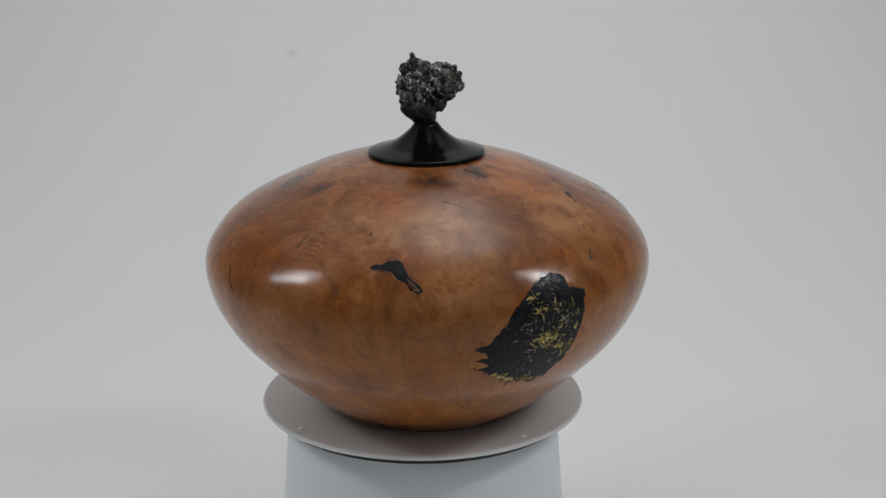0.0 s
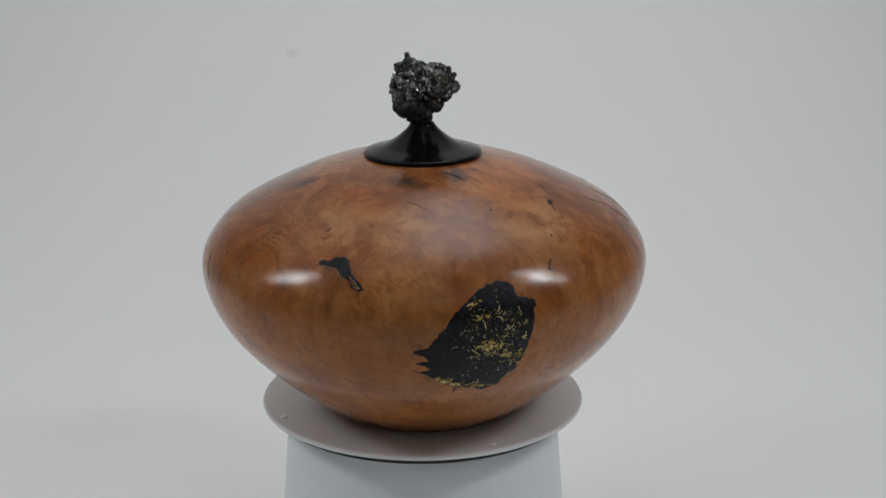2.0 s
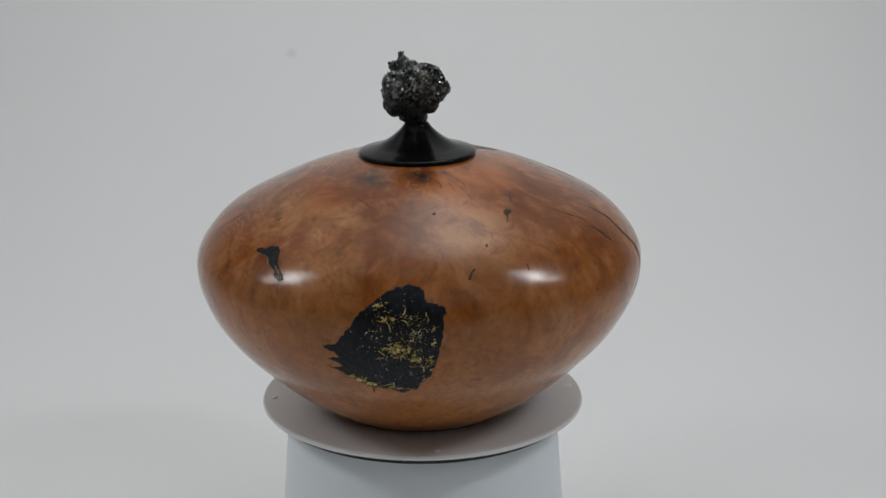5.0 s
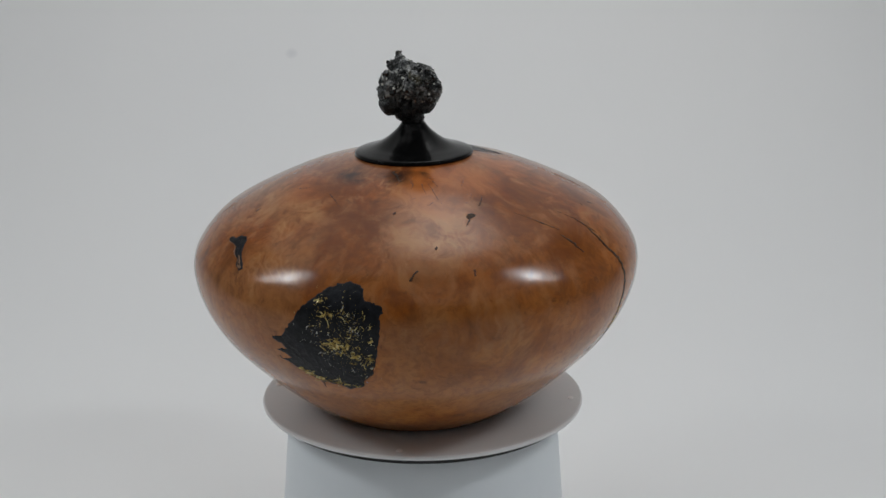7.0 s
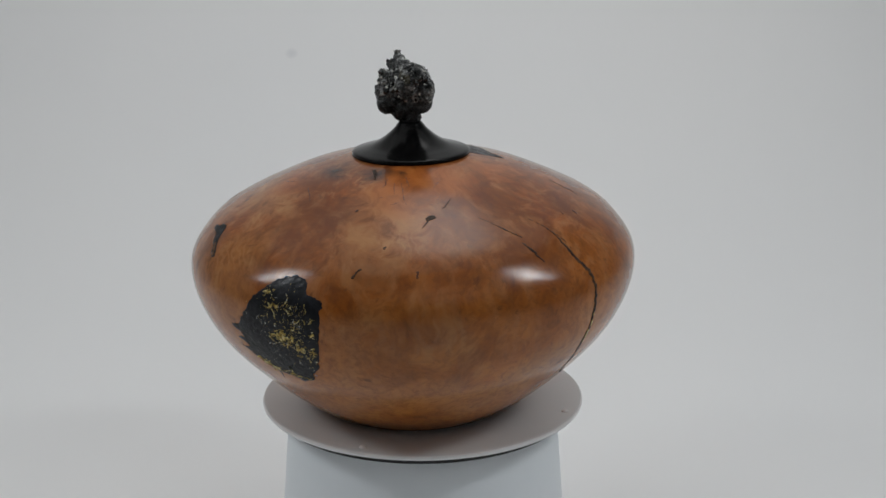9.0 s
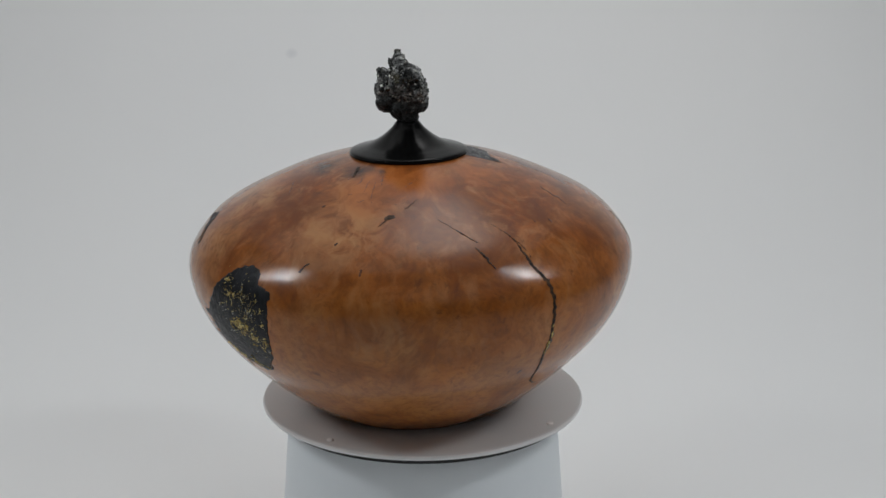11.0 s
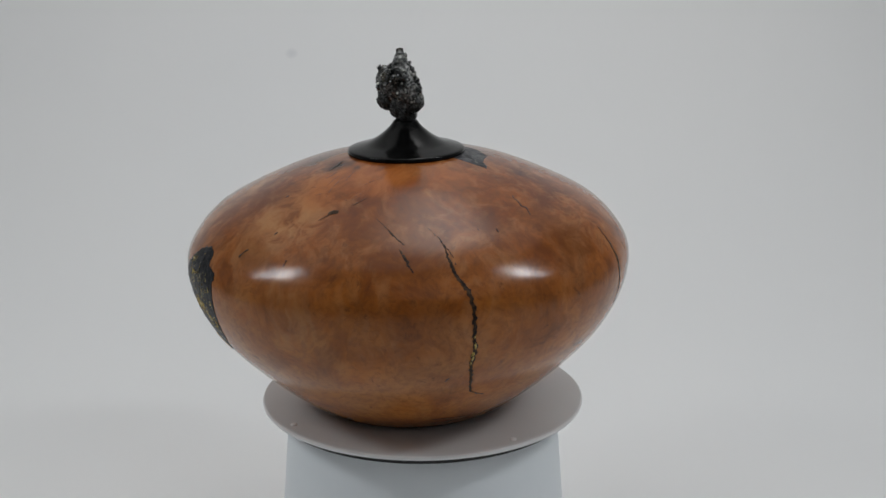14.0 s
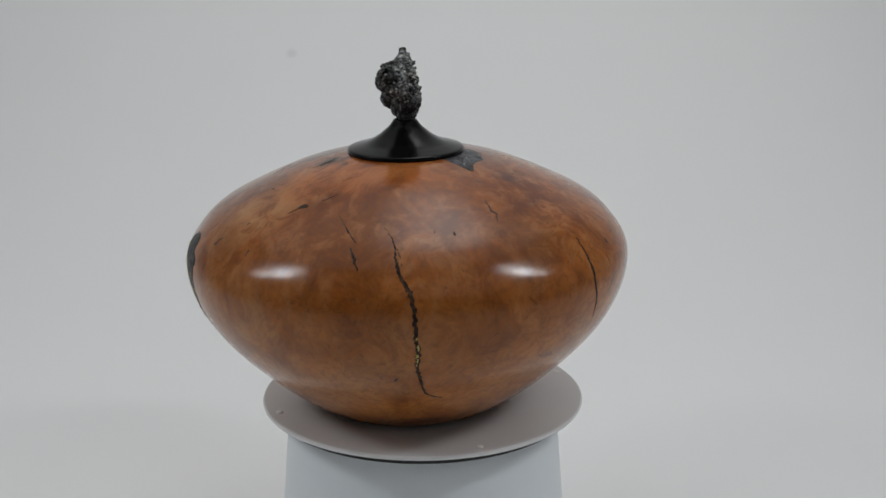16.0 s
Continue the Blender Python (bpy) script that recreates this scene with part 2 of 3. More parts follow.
def lathe(profile, steps=192, closed=False):
    """A turned solid from (radius, height) pairs; a radius of 0 closes it."""
    bm = bmesh.new()
    rings = []
    for r, z in profile:
        if r < 1e-6:
            rings.append([bm.verts.new((0, 0, z))])
        else:
            rings.append([bm.verts.new((r * math.cos(a), r * math.sin(a), z)) for a in (2 * math.pi * i / steps for i in range(steps))])
    for low, high in zip(rings, rings[1:] + (rings[:1] if closed else [])):
        for i in range(steps):
            j = (i + 1) % steps
            if len(low) == 1 and len(high) > 1:
                bm.faces.new((low[0], high[j], high[i]))
            elif len(high) == 1 and len(low) > 1:
                bm.faces.new((low[i], low[j], high[0]))
            elif len(low) > 1:
                bm.faces.new((low[i], low[j], high[j], high[i]))
    bmesh.ops.recalc_face_normals(bm, faces=bm.faces)
    return bm


def smooth_line(points, count):
    """A Catmull-Rom line through points, resampled to count places."""
    p = np.array(points, float)
    p = np.vstack([2 * p[0] - p[1], p, 2 * p[-1] - p[-2]])
    out = []
    for k in np.linspace(0, len(points) - 1, count):
        i = min(int(k), len(points) - 2)
        t = k - i
        a, b, c, d = p[i:i + 4]
        out.append(0.5 * (2 * b + (c - a) * t + (2 * a - 5 * b + 4 * c - d) * t * t + (3 * b - a - 3 * c + d) * t ** 3))
    return np.array(out)


# ---- the room: a seamless paper sweep, plain walls and ceiling ----
FLOOR = -0.095


def backdrop():
    bm = bmesh.new()
    line = [(-1.9, FLOOR), (0.10, FLOOR)]
    bend = 0.55
    for k in range(1, 33):
        a = math.pi / 2 * k / 32
        line.append((0.10 + bend * math.sin(a), FLOOR + bend * (1 - math.cos(a))))
    line.append((0.65, 2.3))
    top = [[bm.verts.new((x, y, z)) for y, z in line] for x in (-1.6, 1.6)]
    for i in range(len(line) - 1):
        bm.faces.new((top[0][i], top[1][i], top[1][i + 1], top[0][i + 1]))
    bmesh.ops.recalc_face_normals(bm, faces=bm.faces)
    ob = part("backdrop", bm, PAPER)
    thick = ob.modifiers.new("thickness", "SOLIDIFY")
    thick.thickness, thick.offset = 0.004, -1
    return tagged(ob, "seamless white paper sweep curving up behind the turntable", "backdrop", kind="structure")


def slab(name, size, at, label, category, paint=PAINT):
    bm = bmesh.new()
    bmesh.ops.create_cube(bm, size=1, matrix=Matrix.Translation(at) @ Matrix.Diagonal((*size, 1)))
    ob = part(name, bm, paint, smooth=False)
    return tagged(ob, label, category, kind="structure")


backdrop()
slab("wall_west", (0.1, 2.7, 2.5), (-1.66, -0.6, 1.1), "plain grey painted room wall", "wall")
slab("wall_east", (0.1, 2.7, 2.5), (1.66, -0.6, 1.1), "plain grey painted room wall", "wall")
slab("wall_south", (3.5, 0.1, 2.5), (0, -1.96, 1.1), "plain dark painted room wall", "wall", DARK_PAINT)
slab("wall_north", (3.5, 0.1, 2.5), (0, 0.75, 1.1), "plain grey painted room wall", "wall")
slab("ceiling", (3.5, 2.9, 0.1), (0, -0.6, 2.36), "plain grey painted ceiling", "ceiling")
slab("floor", (3.5, 2.9, 0.1), (0, -0.6, FLOOR - 0.056), "plain floor under the paper sweep", "floor")

# ---- turntable ----
turntable = tagged(new("turntable"), "white display turntable with a round platter on a pale base", "turntable")
turntable.matrix_basis = pose(0, 0, FLOOR)
UP = -FLOOR


def bevelled(r, low, high, edge, n=5):
    """The outline of a disc with rounded rims."""
    line = [(0, low)]
    for k in range(n + 1):
        a = math.pi / 2 * k / n
        line.append((r - edge + edge * math.sin(a), low + edge - edge * math.cos(a)))
    for k in range(n + 1):
        a = math.pi / 2 * k / n
        line.append((r - edge + edge * math.cos(a), high - edge + edge * math.sin(a)))
    return line + [(r * 0.93, high), (r * 0.6, high), (0, high)]


base_line = [(0, 0.0), (0.0652, 0.0), (0.0660, 0.001)] + [(0.0660 - 0.0066 * k / 8, 0.001 + (UP - 0.0085) * k / 8) for k in range(1, 9)]
base_line += [(0.0590, UP - 0.0064), (0.0580, UP - 0.0058), (0.0, UP - 0.0058)]
part("base", lathe(base_line), PLASTIC, turntable, "pale bluish-white plastic drum base")
# black ring that puts the gap's shade into colour below the platter
part("shade_ring", lathe(bevelled(0.0655, UP - 0.0056, UP - 0.0021, 0.0003)), SHADOW_GAP, turntable, "black ring standing for the shaded gap under the platter")
platter = part("platter", lathe(bevelled(0.0700, -0.0020, 0.0, 0.0007), 256), PLATTER, turntable, "thin off-white round platter")
platter.matrix_basis = pose(0, 0, UP)
rim_line = [(0.0694, -0.0022), (0.0702, -0.0020), (0.0705, -0.0012), (0.0703, -0.0005), (0.0699, -0.0002), (0.0692, -0.0006)]
part("rim", lathe(rim_line, 256, closed=True), RIM_LIT, platter, "narrow rim, coloured whiter for the lamplight on its edge")


def plug():
    bm = bmesh.new()
    bmesh.ops.create_uvsphere(bm, u_segments=20, v_segments=10, radius=1, matrix=Matrix.Diagonal((0.0015, 0.0015, 0.0006, 1)))
    return bm


for k in range(4):
    a = radians(-50.9 + 90 * k)
    ob = part("plug", plug(), DOT, platter, "small pale raised dot")
    ob.matrix_basis = pose(0.0655 * math.cos(a), 0.0655 * math.sin(a), 0.0001)

# ---- the turned vessel ----
vessel = tagged(new("lidded_vessel"), "turned burl wood lidded vessel with dark inlays on a turntable", "wooden vessel")

# radius of the wall at some heights, in millimetres; a natural spline joins them
HEIGHTS = np.array([0, 8, 20, 35, 50, 62, 72, 80, 88, 95, 101, 106, 110]) / 1000
RADII = np.array([40.0, 52.0, 66.3, 80.9, 90.2, 93.7, 92.8, 87.8, 79.4, 66.6, 53.3, 38.7, 20.5]) / 1000


def spline(x, y, at):
    count, h = len(x), np.diff(x)
    a, b = np.eye(count), np.zeros(count)
    for i in range(1, count - 1):
        a[i, i - 1:i + 2] = h[i - 1], 2 * (h[i - 1] + h[i]), h[i]
        b[i] = 6 * ((y[i + 1] - y[i]) / h[i] - (y[i] - y[i - 1]) / h[i - 1])
    m = np.linalg.solve(a, b)
    i = np.clip(np.searchsorted(x, at) - 1, 0, count - 2)
    p, q = (x[i + 1] - at) / h[i], (at - x[i]) / h[i]
    return p * y[i] + q * y[i + 1] + ((p ** 3 - p) * m[i] + (q ** 3 - q) * m[i + 1]) * h[i] ** 2 / 6


FINE_Z = np.linspace(0, 0.110, 1101)
FINE_R = spline(HEIGHTS, RADII, FINE_Z)
FINE_S = np.concatenate([[0], np.cumsum(np.hypot(np.diff(FINE_Z), np.diff(FINE_R)))])
FINE_S += 0.1832 - FINE_S[-1]  # counted back from the mouth


def wall_point(phi, s, lift=0.0):
    """The place on the vessel's wall at the angle phi and the way s up its outline, lifted off it."""
    r, z = np.interp(s, FINE_S, FINE_R), np.interp(s, FINE_S, FINE_Z)
    dr = np.interp(s + 5e-4, FINE_S, FINE_R) - np.interp(s - 5e-4, FINE_S, FINE_R)
    dz = np.interp(s + 5e-4, FINE_S, FINE_Z) - np.interp(s - 5e-4, FINE_S, FINE_Z)
    length = np.hypot(dr, dz) + 1e-12
    r, z = r + lift * dz / length, z - lift * dr / length
    return np.stack([r * np.cos(phi), r * np.sin(phi), z], -1)


def bowl():
    line = [(0, 0.0045), (0.031, 0.0042), (0.034, 0.0012), (0.0365, 0.0009)]
    for s in np.linspace(FINE_S[0] + 0.0014, FINE_S[-1], 170):
        line.append((float(np.interp(s, FINE_S, FINE_R)), float(np.interp(s, FINE_S, FINE_Z))))
    line += [(0.0198, 0.1100), (0.0195, 0.1096), (0.0195, 0.104), (0.040, 0.098), (0.075, 0.083), (0.086, 0.065), (0.076, 0.04), (0.045, 0.013), (0, 0.010)]
    return part("bowl", lathe(line, 256), WOOD, vessel, "glossy reddish-brown burl wood body")


bowl()


def fractal(x, y, scale, seed):
    """Rough noise of about -1 to 1 at places on the wall, in metres."""
    flat = [noise.fractal(Vector((a * scale, b * scale, seed)), 0.9, 2.1, 4) for a, b in zip(np.ravel(x), np.ravel(y))]
    return np.array(flat).reshape(np.shape(x))


def wall_patch(name, field, box, step, material, label="", proud=0.00012, relief=0.0, seed=0.0, parent=None):
    """A thin filling that follows the wall, where field(u, s) < 0. u is the way round in metres at the middle of the box, s the way up."""
    phi0, phi1, s0, s1 = box
    mid = float(np.interp((s0 + s1) / 2, FINE_S, FINE_R))
    us = np.arange(radians(phi0) * mid, radians(phi1) * mid + step, step)
    ss = np.arange(s0, s1 + step, step)
    u, s = np.meshgrid(us, ss)
    inside = field(u, s)
    # pull the outer ring of corners onto the edge
    gu, gs = (np.gradient(inside, step, axis=1), np.gradient(inside, step, axis=0))
    size = gu * gu + gs * gs + 1e-6
    keep = (inside[:-1, :-1] < 0) | (inside[1:, :-1] < 0) | (inside[:-1, 1:] < 0) | (inside[1:, 1:] < 0)
    out = inside > 0
    pull = np.clip(inside / size, -step * 1.5, step * 1.5)
    u, s = np.where(out, u - gu * pull, u), np.where(out, s - gs * pull, s)
    lift = np.where(out, -0.00008, proud)
    if relief:
        lift = lift + np.where(inside < -step, relief * fractal(u, s, 520, seed), 0)
    places = wall_point(u / mid, s, lift)
    bm = bmesh.new()
    verts = {}
    for i, j in zip(*np.nonzero(keep)):
        ring = []
        for a, b in ((i, j), (i, j + 1), (i + 1, j + 1), (i + 1, j)):
            if (a, b) not in verts:
                verts[a, b] = bm.verts.new(places[a, b])
            ring.append(verts[a, b])
        bm.faces.new(ring)
    return part(name, bm, material, parent or vessel, label)


def blob_field(outline, mid, rough, seed, fine=430):
    """The distance to a closed outline of (degrees, millimetres up) corners, frayed."""
    p = np.array([(radians(a) * mid, b / 1000) for a, b in outline])

    def field(u, s):
        best, inside = np.full(u.shape, 1.0), np.zeros(u.shape, bool)
        for a, b in zip(p, np.roll(p, -1, 0)):
            d = b - a
            t = np.clip(((u - a[0]) * d[0] + (s - a[1]) * d[1]) / (d @ d), 0, 1)
            best = np.minimum(best, np.hypot(u - a[0] - t * d[0], s - a[1] - t * d[1]))
            inside ^= ((a[1] > s) != (b[1] > s)) & (u < d[0] * (s - a[1]) / (d[1] if d[1] else 1e-9) + a[0])
        return np.where(inside, -best, best) + rough * fractal(u, s, fine, seed)

    return field


def filled(name, outline, material, label, rough=0.0004, step=0.0004, seed=1.0, proud=0.00012, relief=0.0):
    angles, ups = [a for a, _ in outline], [b / 1000 for _, b in outline]
    s0, s1 = min(ups) - 0.002, max(ups) + 0.002
    mid = float(np.interp((s0 + s1) / 2, FINE_S, FINE_R))
    pad = math.degrees(0.002 / mid)
    return wall_patch(name, blob_field(outline, mid, rough, seed), (min(angles) - pad, max(angles) + pad, s0, s1), step, material, label, proud, relief, seed)


def crack(name, way, widths, material, label, step=0.00022, rough=0.00025, seed=3.0, proud=0.00010):
    """A crack along (degrees, millimetres up) places, with its width in millimetres at each."""
    line = smooth_line([(a, b, w) for (a, b), w in zip(way, widths)], 10 * len(way))
    for row in line:
        at = Vector((row[0] * 0.9, row[1] * 0.55, seed * 7.3))
        row[0] += 0.38 * noise.noise(at)
        row[1] += 0.30 * noise.noise(at + Vector((9, 4, 2)))
        row[2] *= 1 + 0.22 * noise.noise(at * 1.7)
    s0, s1 = line[:, 1].min() / 1000 - 0.002, line[:, 1].max() / 1000 + 0.002
    mid = float(np.interp((s0 + s1) / 2, FINE_S, FINE_R))
    # keep true widths and directions where the wall is wider or narrower than at the middle
    p = np.stack([np.radians(line[:, 0]) * mid, line[:, 1] / 1000, np.maximum(line[:, 2], 0.1) / 2000], -1)

    def field(u, s):
        best = np.full(u.shape, 1.0)
        for a, b in zip(p[:-1], p[1:]):
            d = b[:2] - a[:2]
            t = np.clip(((u - a[0]) * d[0] + (s - a[1]) * d[1]) / (d @ d + 1e-15), 0, 1)
            best = np.minimum(best, np.hypot(u - a[0] - t * d[0], s - a[1] - t * d[1]) - (a[2] + t * (b[2] - a[2])))
        return best + rough * fractal(u, s, 700, seed)

    pad = math.degrees(0.002 / mid)
    return wall_patch(name, field, (line[:, 0].min() - pad, line[:, 0].max() + pad, s0, s1), step, material, label, proud)


# the large dark inlay with its frayed side and gold flakes
LARGE = [(-58.7, 108.3), (-56.2, 107.7), (-54.8, 105), (-54.4, 101.6), (-52.9, 101.1), (-49.9, 99.2), (-50.0, 97), (-50.8, 96), (-50.5, 92.5), (-51.0, 86), (-52.0, 78),
         (-53.6, 68), (-56.0, 64.9), (-57.1, 59.8), (-61.4, 57.3), (-64.7, 60), (-68.2, 60.4), (-73.8, 66.7), (-77.7, 70.5), (-77.7, 71.6), (-74.9, 72.6), (-76.5, 74.2), (-79.0, 75.7),
         (-78.8, 76.5), (-75.9, 77.2), (-76.7, 79.4), (-79.2, 80.6), (-79.4, 82.6), (-76.3, 83.3), (-72.3, 91), (-70.2, 96.4), (-64.9, 104), (-61.7, 107.1)]
large = filled("inlay", LARGE, RESIN, "large black resin inlay flecked with gold", rough=0.0006, seed=2.0, relief=0.00010)
filled("inlay", [(-105.3, 115.1), (-104.5, 116), (-102, 116.5), (-100.6, 118.2), (-98.1, 118.9), (-96.4, 116.8), (-95, 111.9), (-91.8, 107.8), (-91, 105.9), (-92.3, 104.9), (-94.3, 106.4),
                 (-95.5, 109.1), (-97.6, 110.4), (-99.2, 113.2), (-101.1, 113.7), (-104.1, 113.7)], RESIN, "small bent black resin inlay", rough=0.0003, step=0.00028, seed=4.0, relief=0.00005)
crack("inlay", [(-95.3, 110.2), (-94.2, 108.4), (-93.3, 107.0), (-92.3, 106.2)], [0.6, 1.4, 1.7, 1.3], BROWN_RESIN, "brown sliver in the small inlay", proud=0.0003, rough=0.0002)
crack("inlay", [(-94.6, 109.2), (-93.7, 107.6), (-92.9, 106.8)], [0.3, 0.7, 0.5], RESIN, "black core in the brown sliver", proud=0.00042, rough=0.0002, seed=4.4)
crack("inlay", [(-104.0, 113.9), (-101.5, 113.6), (-99.4, 113.1), (-97.8, 110.5), (-95.8, 109.2)], [0.3, 0.4, 0.3, 0.45, 0.3], BROWN_RESIN, "pale brown line along the small inlay", proud=0.0002, rough=0.0001, seed=4.7)
crack("inlay", [(-76.0, 69.4), (-73.4, 65.9), (-70.2, 62.4), (-66.5, 60.8)], [0.3, 0.6, 0.5, 0.3], BROWN_RESIN, "pale tan edge of the large inlay", rough=0.0006, proud=0.00018, seed=48)
for k, (way, widths) in enumerate([([(-69.2, 62.0), (-68.9, 58.8), (-69.2, 56.2)], [0.8, 0.6, 0.3]), ([(-77.6, 70.9), (-78.6, 71.4), (-79.0, 72.4)], [0.9, 0.7, 0.4])]):
    crack("inlay", way, widths, BARK, "bark-brown hook at the ragged edge", rough=0.0004, seed=50 + k)
beside_lid = filled("inlay", [(58, 181), (61.0, 167), (61.6, 163.4), (66, 165.4), (71, 168.6), (78, 169.6), (88, 169.2), (97, 170.8), (106, 172.5), (113, 175), (116, 181)], GREY_RESIN, "grey resin inlay beside the lid", rough=0.0004, step=0.0003, seed=5.0)


def on_wall(a, up, lift):
    """A frame on the wall at the angle a (radians) and the way up (metres): x runs round it, y up it, z off it."""
    low, at, high = (Vector(wall_point(np.array(a), np.array(up + d), lift)) for d in (-5e-4, 0, 5e-4))
    rise = (high - low).normalized()
    side = Vector((-math.sin(a), math.cos(a), 0))
    return Matrix.Translation(at) @ Matrix((side, rise, side.cross(rise))).transposed().to_4x4()


def flakes(where, count, size, parent, label, seed, most=6, material=GOLD, tilt=20, bounds=(-76.5, -51.2, 57.8)):
    """Many short curled threads of leaf, in small tilted pieces, scattered on the wall round some places."""
    rng = np.random.default_rng(seed)
    bm = bmesh.new()
    for phi, s, du, ds, share in where:
        for _ in range(int(count * share)):
            up = s / 1000 + rng.normal(0, ds / 1000)
            mid = float(np.interp(up, FINE_S, FINE_R))
            a = radians(phi) + rng.normal(0, du / 1000) / mid
            heading, curl = rng.normal(0.3, 0.9), rng.normal(0, 0.45)
            w = size * rng.lognormal(0, 0.5)
            for _ in range(rng.integers(1, most)):
                heading += curl
                a, up = a + 1.2 * w * math.cos(heading) / mid, up + 1.2 * w * math.sin(heading)
                if up < bounds[2] / 1000 or not radians(bounds[0]) < a < radians(bounds[1]):
                    continue
                m = on_wall(a, up, 0.00028) @ pose(0, 0, 0, rng.normal(0, tilt), rng.normal(0, tilt), math.degrees(heading))
                bm.faces.new([bm.verts.new(m @ Vector((w * x * rng.uniform(0.5, 1.3), w * y * rng.uniform(0.2, 0.9), 0))) for x, y in ((-1, -0.35), (0, -0.55), (1, 0), (0.3, 0.5), (-0.8, 0.4))])
    ob = part("gold_dusting" if material is GOLD else "mineral_dusting", bm, material, parent, label, smooth=False)
    return tagged(ob, kind="stuff")


def nuggets(where, parent, label, seed):
    """Ragged flattened lumps of gold, strewn along short streaks: ends of the streak, its half width and the count."""
    rng = np.random.default_rng(seed)
    bm = bmesh.new()
    for (phi0, s0), (phi1, s1), wide, count in where:
        for _ in range(count):
            k = rng.uniform()
            up = (s0 + k * (s1 - s0) + rng.normal(0, wide)) / 1000
            mid = float(np.interp(up, FINE_S, FINE_R))
            a = radians(phi0 + k * (phi1 - phi0)) + rng.normal(0, wide / 1000) / mid
            w = 0.00029 * min(2.6, rng.lognormal(0, 0.5))
            m = on_wall(a, up, 0.00014) @ pose(0, 0, 0, rng.normal(0, 10), rng.normal(0, 10), rng.normal(15, 40)) @ Matrix.Diagonal((w * rng.uniform(1.0, 2.4), w * rng.uniform(0.4, 0.9), 0.00022, 1))
            for v in bmesh.ops.create_icosphere(bm, subdivisions=1, radius=1)["verts"]:
                v.co = m @ (v.co * rng.uniform(0.6, 1.3))
    return tagged(part("gold_nugget", bm, GOLD, parent, label, smooth=False), kind="stuff")


nuggets([((-64.5, 82.6), (-58.8, 82.4), 1.0, 58), ((-62.6, 84.8), (-60.5, 84.0), 0.6, 14), ((-62.2, 80.0), (-59.5, 79.4), 0.6, 13), ((-64.8, 94.5), (-61.6, 95.5), 0.45, 16), ((-58.0, 77.8), (-55.8, 77.2), 0.7, 16),
         ((-66.8, 99.2), (-63.6, 100.6), 0.4, 14), ((-73.6, 68.0), (-71.4, 65.2), 0.6, 42), ((-71.4, 65.0), (-67.5, 62.2), 0.5, 36), ((-66.6, 62.0), (-58.6, 60.6), 0.45, 22), ((-52.6, 93.4), (-52.7, 84.0), 0.6, 12), ((-53.0, 80.0), (-55.4, 72.6), 0.6, 14)],
        large, "ragged gold lumps set in the black resin", 41)
flakes([(-65.0, 100.0, 1.6, 1.4, 0.08), (-63.5, 94.8, 3.0, 1.2, 0.10), (-59.6, 95, 2.0, 1.8, 0.07), (-55.3, 92.6, 2.2, 2.2, 0.10), (-57.5, 88.3, 2.4, 1.6, 0.10), (-61.5, 82.6, 3.6, 2.2, 0.22), (-56.6, 80, 2.6, 4.5, 0.12),
        (-53.8, 74.5, 1.5, 3.0, 0.07), (-71.8, 65.6, 1.6, 1.0, 0.08), (-67.2, 62.3, 3.0, 0.6, 0.07), (-61.7, 60.4, 2.6, 0.7, 0.06)], 210, 0.00023, large, "scattered gold and brass threads", 7)
flakes([(-62.5, 92, 5.5, 6.5, 0.20), (-57.0, 87, 3.2, 6.0, 0.25), (-60.8, 82.0, 4.4, 2.6, 0.22), (-57.5, 74, 3.2, 5.0, 0.15), (-71.8, 65.8, 1.8, 1.0, 0.08), (-65, 61.5, 4.5, 0.7, 0.10)],
       620, 0.00019, large, "fine gold dust", 19, 2)
# pale mineral streaks; their colour also stands for sparkle on the resin
flakes([(-67.5, 86.1, 2.6, 2.6, 0.16), (-63.4, 77.3, 4.0, 3.0, 0.22), (-57.2, 91.5, 3.2, 3.0, 0.20), (-59.7, 97.0, 3.0, 1.6, 0.14), (-56.0, 69.0, 3.0, 4.0, 0.18), (-64.0, 68.0, 5.0, 3.0, 0.10)],
       110, 0.00024, large, "pale silvery mineral threads that also stand for sparkle", 23, 5, GLINT, 30)

flakes([(64, 170, 1.2, 1.6, 0.35), (74, 172.5, 2.5, 1.5, 0.35), (92, 173.5, 3.0, 1.2, 0.30)], 60, 0.00024, beside_lid, "pale mineral chips in the grey resin", 29, 3, GLINT, 25, (60.5, 112, 165))

# cracks, knots and specks
DARK = "thin dark crack filled with resin"
crack("crack", [(11.9, 131.6), (14.6, 125.6), (15.8, 119.0), (16.3, 113.5), (17.0, 108), (19.1, 102.6), (20.1, 97), (20.4, 92), (20.5, 86.5), (20.7, 81), (21.1, 78), (20.9, 72), (20.9, 68.2), (21.6, 62)],
      [0.25, 0.45, 0.8, 1.5, 1.4, 1.7, 1.8, 1.6, 1.7, 1.6, 2.0, 1.9, 1.7, 1.5], CRACK_FILL, "long dark crack running down the wall", rough=0.00045)
crack("crack", [(21.6, 62.4), (22.3, 56), (23.4, 49.6), (25.5, 46.5), (28.8, 43.6)], [1.4, 1.2, 1.1, 0.8, 0.5], CRACK_FILL, "lower end of the long crack", rough=0.00035, seed=6)
crack("crack", [(15.4, 122.5), (16.9, 117.5), (17.6, 112.5)], [0.2, 0.5, 0.25], BARK, "thin split beside the long crack", rough=0.0003, seed=8)
